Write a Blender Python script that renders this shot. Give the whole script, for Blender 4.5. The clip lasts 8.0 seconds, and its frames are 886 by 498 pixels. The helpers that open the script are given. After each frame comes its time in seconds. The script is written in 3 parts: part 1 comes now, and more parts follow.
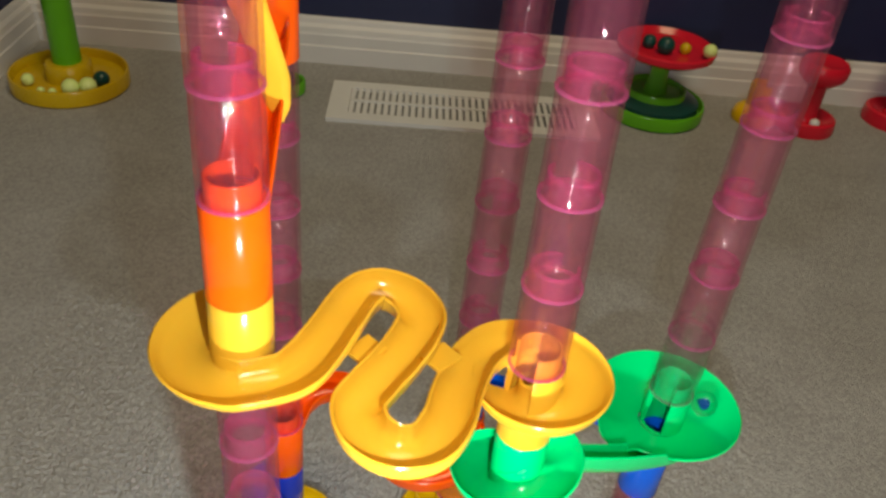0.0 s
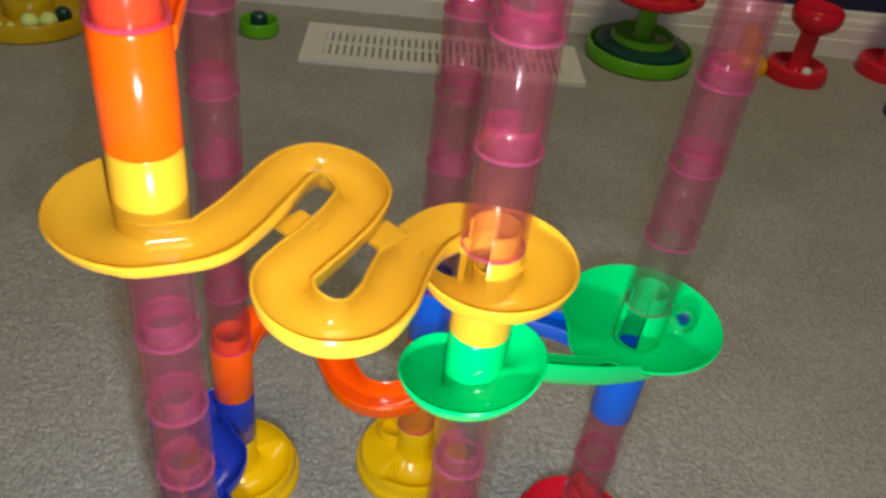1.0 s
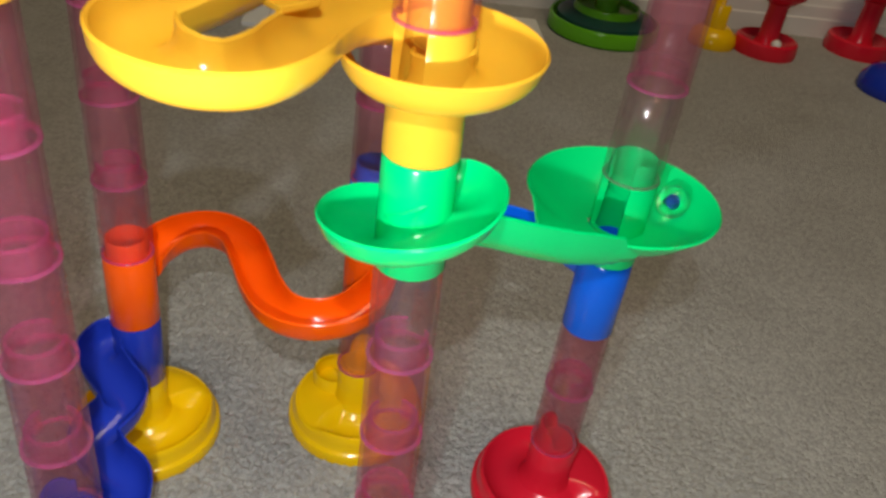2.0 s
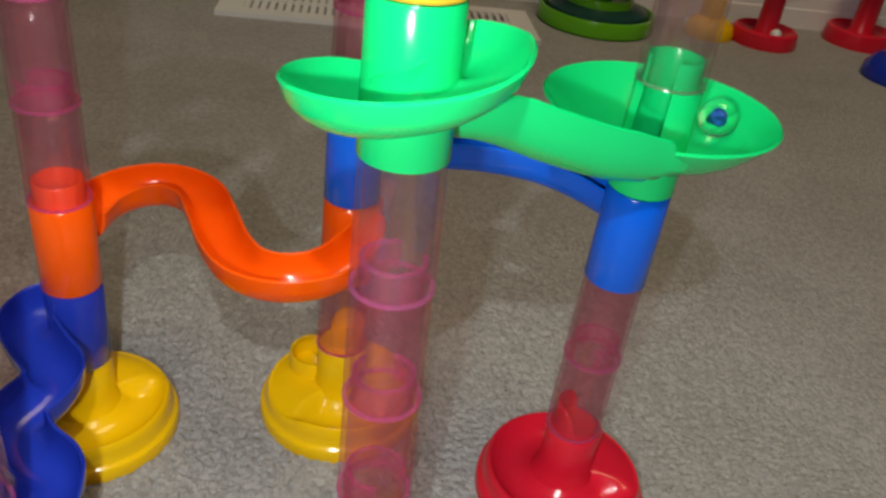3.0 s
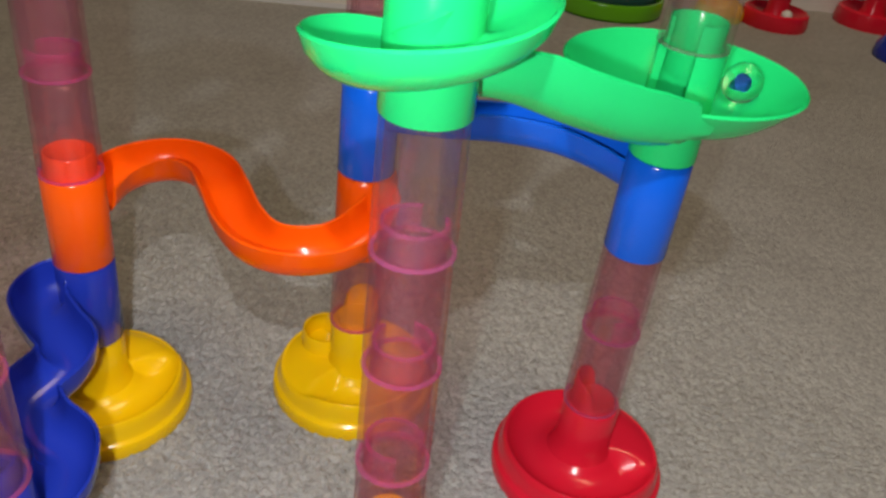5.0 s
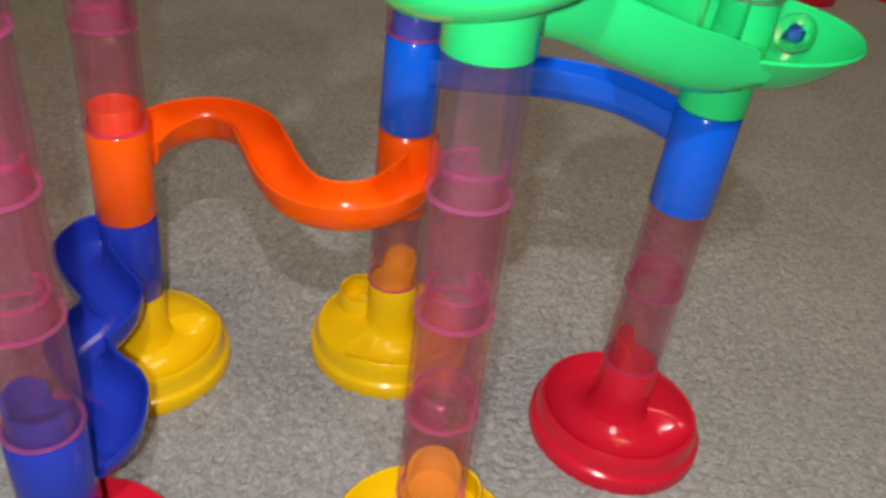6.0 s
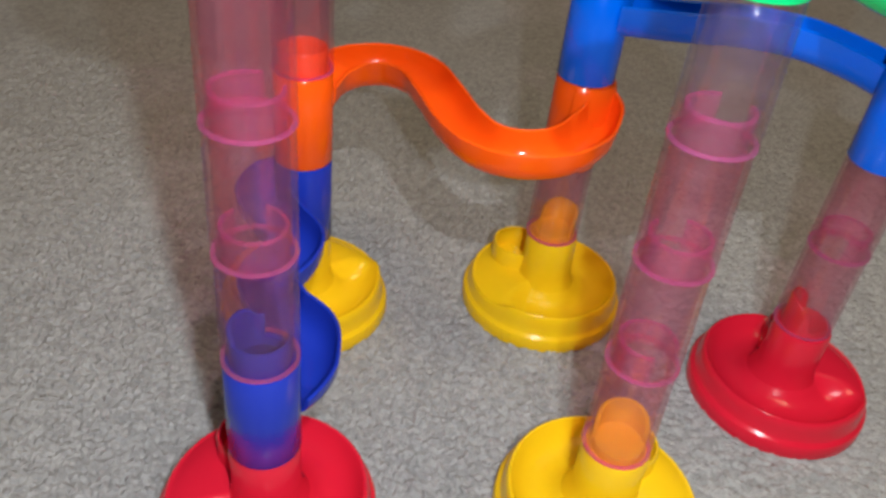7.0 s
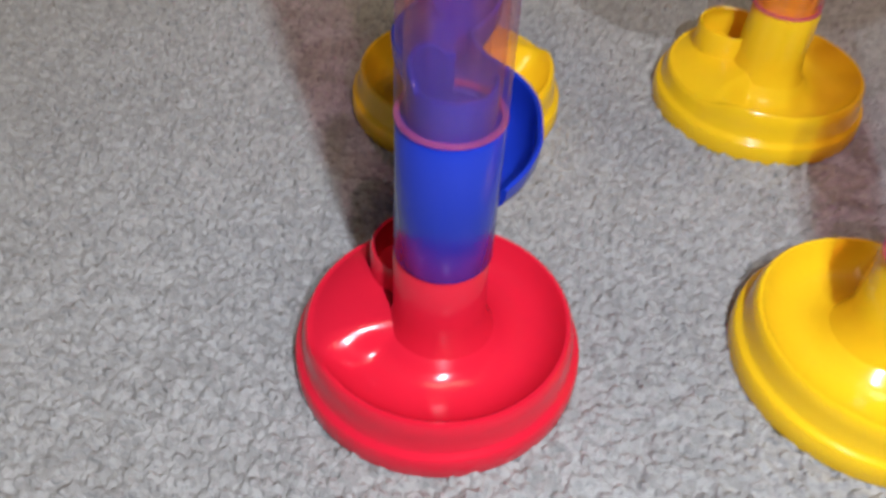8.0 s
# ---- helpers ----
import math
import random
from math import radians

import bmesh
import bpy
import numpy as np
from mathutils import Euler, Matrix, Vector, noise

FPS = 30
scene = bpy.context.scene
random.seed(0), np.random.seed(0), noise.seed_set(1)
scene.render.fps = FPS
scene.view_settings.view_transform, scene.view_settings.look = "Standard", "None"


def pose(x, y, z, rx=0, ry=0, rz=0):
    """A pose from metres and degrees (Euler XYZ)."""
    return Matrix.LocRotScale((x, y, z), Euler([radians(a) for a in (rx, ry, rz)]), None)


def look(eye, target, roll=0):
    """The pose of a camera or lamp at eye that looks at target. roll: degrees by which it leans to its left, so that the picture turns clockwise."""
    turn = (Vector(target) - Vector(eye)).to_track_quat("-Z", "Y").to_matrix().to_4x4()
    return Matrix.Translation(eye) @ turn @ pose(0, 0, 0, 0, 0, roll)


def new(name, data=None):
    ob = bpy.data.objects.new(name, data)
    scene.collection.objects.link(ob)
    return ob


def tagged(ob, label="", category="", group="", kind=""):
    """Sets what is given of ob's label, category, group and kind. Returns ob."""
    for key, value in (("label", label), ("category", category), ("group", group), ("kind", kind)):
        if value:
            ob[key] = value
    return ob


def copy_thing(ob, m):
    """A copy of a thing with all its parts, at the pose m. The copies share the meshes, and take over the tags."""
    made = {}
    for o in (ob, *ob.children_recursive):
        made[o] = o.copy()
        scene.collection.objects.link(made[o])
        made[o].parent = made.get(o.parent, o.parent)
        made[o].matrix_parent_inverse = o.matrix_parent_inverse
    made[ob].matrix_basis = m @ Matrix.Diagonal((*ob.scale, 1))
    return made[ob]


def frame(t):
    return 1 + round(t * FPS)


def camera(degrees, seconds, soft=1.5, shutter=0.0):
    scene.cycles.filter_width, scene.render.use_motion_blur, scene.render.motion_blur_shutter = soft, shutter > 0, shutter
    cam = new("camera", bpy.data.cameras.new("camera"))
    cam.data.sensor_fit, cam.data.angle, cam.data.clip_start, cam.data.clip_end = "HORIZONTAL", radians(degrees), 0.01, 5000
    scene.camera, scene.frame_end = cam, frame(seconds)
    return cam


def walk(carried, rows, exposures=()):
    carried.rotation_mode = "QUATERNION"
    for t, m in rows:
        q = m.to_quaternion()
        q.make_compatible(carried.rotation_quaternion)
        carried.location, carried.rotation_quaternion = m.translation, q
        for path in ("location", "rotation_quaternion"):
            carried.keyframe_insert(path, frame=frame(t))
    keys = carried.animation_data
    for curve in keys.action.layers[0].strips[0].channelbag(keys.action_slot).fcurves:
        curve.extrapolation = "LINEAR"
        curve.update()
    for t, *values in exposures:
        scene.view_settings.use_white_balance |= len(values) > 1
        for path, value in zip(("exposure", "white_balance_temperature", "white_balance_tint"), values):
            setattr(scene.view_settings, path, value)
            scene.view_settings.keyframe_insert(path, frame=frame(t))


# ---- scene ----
cam = camera(57.48, 8.0, soft=2.8, shutter=0.25)
PATH = [
    (0, (0.0597, -0.0091, 0.5803), (-0.0443, 1.6055, -0.5954), 6.28),
    (0.5, (0.0726, -0.0095, 0.5542), (-0.0307, 1.5798, -0.6555), 6.65),
    (1, (0.0830, 0.0014, 0.5194), (0.0105, 1.5893, -0.6944), 7.38),
    (1.5, (0.1028, 0.0127, 0.4667), (0.0733, 1.6151, -0.7298), 7.77),
    (2, (0.1037, 0.0232, 0.4051), (0.1048, 1.6716, -0.7276), 8.46),
    (2.2, (0.1047, 0.0316, 0.3856), (0.1241, 1.6923, -0.7288), 8.42),
    (3.3, (0.1035, 0.0626, 0.3233), (0.1332, 1.7601, -0.7339), 7.95),
    (3.5, (0.1038, 0.0623, 0.3229), (0.1365, 1.7591, -0.7352), 7.92),
    (4.5, (0.1010, 0.0615, 0.3230), (0.1215, 1.7482, -0.7516), 7.80),
    (4.7, (0.1002, 0.0604, 0.3214), (0.1204, 1.7440, -0.7581), 7.65),
    (5.8, (0.0970, 0.0588, 0.3144), (0.1047, 1.7243, -0.7929), 7.60),
    (6, (0.0879, 0.0530, 0.3079), (0.0796, 1.7081, -0.8150), 7.36),
    (6.2, (0.0758, 0.0462, 0.3060), (0.0428, 1.6910, -0.8312), 7.27),
    (6.5, (0.0578, 0.0437, 0.3033), (-0.0102, 1.6684, -0.8610), 6.83),
    (7, (0.0368, 0.0452, 0.2964), (-0.1064, 1.6309, -0.9141), 6.49),
    (7.5, (0.0107, 0.0526, 0.2649), (-0.2168, 1.5635, -1.0256), 4.49),
    (8, (-0.0080, 0.0830, 0.2080), (-0.2885, 1.4405, -1.2338), 2.63),
]
walk(cam, [(t, look(eye, target, roll)) for t, eye, target, roll in PATH],
     exposures=[(0.0, -0.16, 6800, 2), (1.0, -0.32, 6750, 1), (2.0, -0.34, 6750, 4), (4.0, -0.22, 6850, 7),
                (6.0, -0.14, 6850, 11), (7.0, -0.02, 6350, 9), (8.0, 0.14, 6000, 11)])

# ---- light: two fixed lamps for the small hard moving torch, and the dim room lamp ----
world = bpy.data.worlds.new("room_world")
world.use_nodes = True
world.node_tree.nodes["Background"].inputs[0].default_value = (0.02, 0.018, 0.015, 1)
world.node_tree.nodes["Background"].inputs[1].default_value = 0.2
scene.world = world
scene.cycles.transparent_max_bounces = 40


def lamp(name, kind, energy, colour, matrix, size):
    data = bpy.data.lights.new(name, kind)
    data.energy, data.color = energy, colour
    if kind == "AREA":
        data.shape, data.size, data.size_y = "RECTANGLE", size, size
    else:
        data.shadow_soft_size = size
    ob = new(name, data)
    ob.matrix_world = matrix
    return ob


# Second lamp is added: one moving torch stands as two, both always lit.
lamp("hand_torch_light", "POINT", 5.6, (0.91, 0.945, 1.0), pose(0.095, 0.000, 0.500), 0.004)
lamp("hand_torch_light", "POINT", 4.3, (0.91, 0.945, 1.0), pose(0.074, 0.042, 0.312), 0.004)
lamp("room_light", "AREA", 28.0, (1.0, 0.80, 0.53), pose(0.4, 0.3, 2.36), 0.9)


# ---- materials ----
def material(name):
    m = bpy.data.materials.new(name)
    m.use_nodes = True
    nodes = m.node_tree.nodes
    return m, nodes, m.node_tree.links, nodes["Principled BSDF"]


def node(nodes, kind, **values):
    n = nodes.new(kind)
    for key, value in values.items():
        n.inputs[key].default_value = value
    return n


def plastic(name, colour, rough=0.16, sub=0.0):
    """Glossy moulded plastic with faint handling marks."""
    m, nodes, links, bsdf = material(name)
    tex = nodes.new("ShaderNodeTexCoord")
    big = node(nodes, "ShaderNodeTexNoise", Scale=38.0, Detail=3.0)
    fine = node(nodes, "ShaderNodeTexNoise", Scale=420.0, Detail=4.0)
    links.new(tex.outputs["Object"], big.inputs["Vector"])
    links.new(tex.outputs["Object"], fine.inputs["Vector"])
    ramp = nodes.new("ShaderNodeMix")
    ramp.data_type = "RGBA"
    ramp.inputs[6].default_value = (*[c * 0.93 for c in colour], 1)
    ramp.inputs[7].default_value = (*[min(1, c * 1.05) for c in colour], 1)
    links.new(big.outputs["Fac"], ramp.inputs[0])
    links.new(ramp.outputs[2], bsdf.inputs["Base Color"])
    rr = node(nodes, "ShaderNodeMapRange")
    rr.inputs["To Min"].default_value, rr.inputs["To Max"].default_value = rough - 0.05, rough + 0.1
    links.new(fine.outputs["Fac"], rr.inputs["Value"])
    links.new(rr.outputs["Result"], bsdf.inputs["Roughness"])
    bump = node(nodes, "ShaderNodeBump", Strength=0.04, Distance=0.0006)
    links.new(big.outputs["Fac"], bump.inputs["Height"])
    links.new(bump.outputs["Normal"], bsdf.inputs["Normal"])
    bsdf.inputs["IOR"].default_value = 1.42
    if sub:
        bsdf.inputs["Subsurface Weight"].default_value = sub
        bsdf.inputs["Subsurface Radius"].default_value = (0.004, 0.002, 0.001)
        bsdf.inputs["Subsurface Scale"].default_value = 0.5
    return m


def clear_plastic(name, tint, body, amount, bend=0.09):
    """Thin see-through moulded plastic: tinted, slightly milky, with a hard gloss."""
    m, nodes, links, bsdf = material(name)
    nodes.remove(bsdf)
    out = nodes["Material Output"]
    thru = node(nodes, "ShaderNodeBsdfTransparent", Color=(*tint, 1))
    bent = node(nodes, "ShaderNodeBsdfRefraction", Color=(*tint, 1), Roughness=0.02, IOR=1.45)
    pass_on = node(nodes, "ShaderNodeMixShader", Fac=bend)
    links.new(thru.outputs[0], pass_on.inputs[1])
    links.new(bent.outputs[0], pass_on.inputs[2])
    milk = node(nodes, "ShaderNodeBsdfDiffuse", Color=(*body, 1))
    back = node(nodes, "ShaderNodeBsdfTranslucent", Color=(*body, 1))
    half = node(nodes, "ShaderNodeMixShader", Fac=0.5)
    links.new(milk.outputs[0], half.inputs[1])
    links.new(back.outputs[0], half.inputs[2])
    mixed = nodes.new("ShaderNodeMixShader")
    tex = nodes.new("ShaderNodeTexCoord")
    smear = node(nodes, "ShaderNodeTexNoise", Scale=90.0, Detail=4.0)
    links.new(tex.outputs["Object"], smear.inputs["Vector"])
    rng = node(nodes, "ShaderNodeMapRange")
    rng.inputs["To Min"].default_value, rng.inputs["To Max"].default_value = amount * 0.5, amount * 1.5
    links.new(smear.outputs["Fac"], rng.inputs["Value"])
    links.new(rng.outputs["Result"], mixed.inputs[0])
    links.new(pass_on.outputs[0], mixed.inputs[1])
    links.new(half.outputs[0], mixed.inputs[2])
    gloss = node(nodes, "ShaderNodeBsdfGlossy", Roughness=0.025)
    wave_tex = node(nodes, "ShaderNodeTexNoise", Scale=110.0, Detail=2.0)
    links.new(tex.outputs["Object"], wave_tex.inputs["Vector"])
    uneven = node(nodes, "ShaderNodeBump", Strength=0.18, Distance=0.0010)
    links.new(wave_tex.outputs["Fac"], uneven.inputs["Height"])
    links.new(uneven.outputs["Normal"], gloss.inputs["Normal"])
    rim = node(nodes, "ShaderNodeLayerWeight", Blend=0.5)
    steep = nodes.new("ShaderNodeMath")
    steep.operation = "POWER"
    steep.inputs[1].default_value = 5.0
    links.new(rim.outputs["Facing"], steep.inputs[0])
    sheen = nodes.new("ShaderNodeMath")
    sheen.operation = "MULTIPLY_ADD"
    sheen.inputs[1].default_value, sheen.inputs[2].default_value = 0.42, 0.035
    links.new(steep.outputs[0], sheen.inputs[0])
    top = nodes.new("ShaderNodeMixShader")
    links.new(sheen.outputs[0], top.inputs[0])
    links.new(mixed.outputs[0], top.inputs[1])
    links.new(gloss.outputs[0], top.inputs[2])
    links.new(top.outputs[0], out.inputs["Surface"])
    return m


YELLOW = plastic("yellow plastic", (0.74, 0.400, 0.030), sub=0.05)
YELLOW_BASE = plastic("lemon yellow plastic", (0.82, 0.50, 0.006), sub=0.05)
ORANGE = plastic("orange plastic", (0.92, 0.10, 0.004), sub=0.05)
GREEN = plastic("green plastic", (0.004, 0.62, 0.17))
BLUE = plastic("blue plastic", (0.001, 0.105, 0.66))
DARK_BLUE = plastic("deep blue plastic", (0.012, 0.033, 0.37))
RED = plastic("red plastic", (0.66, 0.012, 0.034))
LIME = plastic("lime green plastic", (0.12, 0.42, 0.015))
TEAL = plastic("dark teal plastic", (0.01, 0.06, 0.05), 0.3)
GLOW_BALL = plastic("pale yellow ball plastic", (0.72, 0.85, 0.30), 0.3)
MUSTARD = plastic("mustard yellow plastic", (0.60, 0.40, 0.01), 0.25)
PINK = clear_plastic("pink clear plastic", (0.99, 0.85, 0.89), (1.0, 0.32, 0.50), 0.034)
PINK_STUB = clear_plastic("deep pink clear plastic", (1.0, 0.82, 0.90), (1.0, 0.24, 0.55), 0.10)
# Edge plastics: milkier, brighter copies, with the glow that edges gather painted in.
PINK_LIP = clear_plastic("pink plastic edge with painted glow", (0.99, 0.74, 0.89), (1.0, 0.30, 0.66), 0.26)
CLEAR_LIP = clear_plastic("pale clear plastic edge", (0.97, 0.90, 0.92), (0.9, 0.70, 0.78), 0.10)
CLEAR = clear_plastic("pale clear plastic", (0.98, 0.93, 0.945), (0.9, 0.66, 0.74), 0.014)


def carpet_material():
    m, nodes, links, bsdf = material("grey loop carpet")
    tex = nodes.new("ShaderNodeTexCoord")
    cell = node(nodes, "ShaderNodeTexVoronoi", Scale=340.0)
    fibre = node(nodes, "ShaderNodeTexNoise", Scale=900.0, Detail=5.0)
    patch = node(nodes, "ShaderNodeTexNoise", Scale=9.0, Detail=4.0)
    speck = node(nodes, "ShaderNodeTexNoise", Scale=430.0, Detail=2.0)
    for n in (cell, fibre, patch, speck):
        links.new(tex.outputs["Object"], n.inputs["Vector"])
    a = nodes.new("ShaderNodeValToRGB")
    a.color_ramp.elements[0].color, a.color_ramp.elements[0].position = (0.30, 0.293, 0.285, 1), 0.25
    a.color_ramp.elements[1].color, a.color_ramp.elements[1].position = (0.45, 0.442, 0.431, 1), 0.75
    hue = nodes.new("ShaderNodeSeparateColor")
    links.new(cell.outputs["Color"], hue.inputs[0])
    both = nodes.new("ShaderNodeMix")
    both.inputs[0].default_value = 0.45
    links.new(speck.outputs["Fac"], both.inputs[2])
    links.new(hue.outputs[0], both.inputs[3])
    links.new(both.outputs[0], a.inputs["Fac"])
    b = nodes.new("ShaderNodeMix")
    b.data_type, b.blend_type = "RGBA", "MULTIPLY"
    b.inputs[0].default_value = 0.55
    pr = nodes.new("ShaderNodeValToRGB")
    pr.color_ramp.elements[0].color, pr.color_ramp.elements[0].position = (0.80, 0.785, 0.76, 1), 0.35
    pr.color_ramp.elements[1].color, pr.color_ramp.elements[1].position = (1, 1, 1, 1), 0.65
    links.new(patch.outputs["Fac"], pr.inputs["Fac"])
    links.new(a.outputs["Color"], b.inputs[6])
    links.new(pr.outputs["Color"], b.inputs[7])
    links.new(b.outputs[2], bsdf.inputs["Base Color"])
    add = nodes.new("ShaderNodeMath")
    add.operation = "SUBTRACT"
    links.new(fibre.outputs["Fac"], add.inputs[0])
    links.new(cell.outputs["Distance"], add.inputs[1])
    bump = node(nodes, "ShaderNodeBump", Strength=0.85, Distance=0.0022)
    links.new(add.outputs[0], bump.inputs["Height"])
    links.new(bump.outputs["Normal"], bsdf.inputs["Normal"])
    bsdf.inputs["Roughness"].default_value = 0.95
    bsdf.inputs["Specular IOR Level"].default_value = 0.1
    bsdf.inputs["Sheen Weight"].default_value = 0.15
    return m


def paint(name, low, high, scale, rough, relief):
    m, nodes, links, bsdf = material(name)
    tex = nodes.new("ShaderNodeTexCoord")
    n1 = node(nodes, "ShaderNodeTexNoise", Scale=scale, Detail=5.0)
    n2 = node(nodes, "ShaderNodeTexNoise", Scale=scale * 40, Detail=3.0)
    links.new(tex.outputs["Object"], n1.inputs["Vector"])
    links.new(tex.outputs["Object"], n2.inputs["Vector"])
    mix = nodes.new("ShaderNodeMix")
    mix.data_type = "RGBA"
    mix.inputs[6].default_value, mix.inputs[7].default_value = (*low, 1), (*high, 1)
    links.new(n1.outputs["Fac"], mix.inputs[0])
    links.new(mix.outputs[2], bsdf.inputs["Base Color"])
    bump = node(nodes, "ShaderNodeBump", Strength=0.3, Distance=relief)
    links.new(n2.outputs["Fac"], bump.inputs["Height"])
    links.new(bump.outputs["Normal"], bsdf.inputs["Normal"])
    bsdf.inputs["Roughness"].default_value = rough
    return m


CARPET = carpet_material()
NAVY = paint("navy wall paint", (0.010, 0.014, 0.060), (0.016, 0.022, 0.085), 6.0, 0.6, 0.0004)
WHITE = paint("white trim paint", (0.66, 0.64, 0.63), (0.78, 0.76, 0.75), 12.0, 0.4, 0.0002)
CEILING = paint("white ceiling paint", (0.72, 0.71, 0.69), (0.78, 0.77, 0.75), 3.0, 0.8, 0.0005)
VENT_WHITE = paint("white enamel", (0.62, 0.62, 0.62), (0.72, 0.72, 0.71), 20.0, 0.35, 0.0002)
VENT_DARK = paint("vent shade and lever grey", (0.20, 0.20, 0.205), (0.26, 0.26, 0.265), 20.0, 0.5, 0.0002)


def marble_glass():
    m, nodes, links, bsdf = material("clear marble glass")
    bsdf.inputs["Base Color"].default_value = (0.93, 0.98, 0.97, 1)
    bsdf.inputs["Transmission Weight"].default_value = 1.0
    bsdf.inputs["Roughness"].default_value = 0.02
    bsdf.inputs["IOR"].default_value = 1.5
    return m


GLASS = marble_glass()
CORE = plastic("blue swirl glass", (0.02, 0.10, 0.50))


# ---- mesh helpers ----
def finish(name, bm, mat, smooth=True, angle=40):
    bmesh.ops.recalc_face_normals(bm, faces=bm.faces)
    for f in bm.faces:
        f.smooth = smooth
    if smooth:
        lim = radians(angle)
        for e in bm.edges:
            if len(e.link_faces) == 2 and e.calc_face_angle(0) > lim:
                e.smooth = False
    me = bpy.data.meshes.new(name)
    bm.to_mesh(me)
    bm.free()
    me.materials.append(mat)
    return me


def thing(name, at, label, category, group="", kind=""):
    ob = new(name)
    ob.empty_display_size = 0.01
    ob.matrix_world = at if isinstance(at, Matrix) else Matrix.Translation(at)
    return tagged(ob, label, category, group, kind)


def part(name, bm, mat, parent, label="", smooth=True, m=None, angle=40):
    ob = new(name, finish(name, bm, mat, smooth, angle))
    ob.parent = parent
    if m is not None:
        ob.matrix_local = m
    return tagged(ob, label)


def lathe(profile, n=48, start=0.0, end=360.0, bm=None):
    """Turns a closed outline of (radius, height) about z; a part turn gets end caps."""
    bm = bm or bmesh.new()
    full = abs(end - start) >= 359.9
    steps = n if full else n + 1
    rings = []
    for i in range(steps):
        a = radians(start + (end - start) * i / n)
        rings.append([bm.verts.new((r * math.cos(a), r * math.sin(a), z)) for r, z in profile])
    k = len(profile)
    for i in range(n):
        p, q = rings[i], rings[(i + 1) % steps]
        for j in range(k):
            jj = (j + 1) % k
            if profile[j][0] < 1e-7 and profile[jj][0] < 1e-7:
                continue
            bm.faces.new((p[j], q[j], q[jj], p[jj]))
    if not full:
        bm.faces.new(rings[0][::-1])
        bm.faces.new(rings[-1])
    bmesh.ops.remove_doubles(bm, verts=bm.verts, dist=1e-6)
    return bm


def solid(profile, n=48):
    """A solid of revolution from a line of (radius, height) that starts and ends on the axis."""
    bm = bmesh.new()
    rings = []
    for r, z in profile:
        if r < 1e-7:
            rings.append([bm.verts.new((0, 0, z))])
        else:
            rings.append([bm.verts.new((r * math.cos(2 * math.pi * i / n), r * math.sin(2 * math.pi * i / n), z)) for i in range(n)])
    for p, q in zip(rings, rings[1:]):
        for i in range(n):
            j = (i + 1) % n
            vs = [p[i % len(p)], p[j % len(p)], q[j % len(q)], q[i % len(q)]]
            vs = [v for a, v in enumerate(vs) if v not in vs[:a]]
            if len(vs) > 2:
                bm.faces.new(vs)
    return bm


def box(x0, x1, y0, y1, z0, z1, bm=None, bevel=0.0):
    bm = bm or bmesh.new()
    vs = [bm.verts.new((x, y, z)) for x in (x0, x1) for y in (y0, y1) for z in (z0, z1)]
    fs = [bm.faces.new([vs[i] for i in f]) for f in ((0, 1, 3, 2), (4, 6, 7, 5), (0, 4, 5, 1), (2, 3, 7, 6), (0, 2, 6, 4), (1, 5, 7, 3))]
    if bevel:
        bmesh.ops.recalc_face_normals(bm, faces=fs)
        bmesh.ops.bevel(bm, geom=list({e for f in fs for e in f.edges}), offset=bevel, segments=2, affect="EDGES", profile=0.5)
    return bm


def glide(points, step=0.0016):
    """A smooth line through the points (any number of values each), evenly stepped."""
    p = [Vector(q) for q in points]
    p = [p[0] * 2 - p[1]] + p + [p[-1] * 2 - p[-2]]
    out = []
    for i in range(1, len(p) - 2):
        a, b, c, d = p[i - 1:i + 3]
        n = max(2, int((c - b).length / step))
        for k in range(n):
            t = k / n
            out.append(0.5 * ((2 * b) + (c - a) * t + (2 * a - 5 * b + 4 * c - d) * t * t + (3 * b - a - 3 * c + d) * t ** 3))
    out.append(p[-2])
    return out


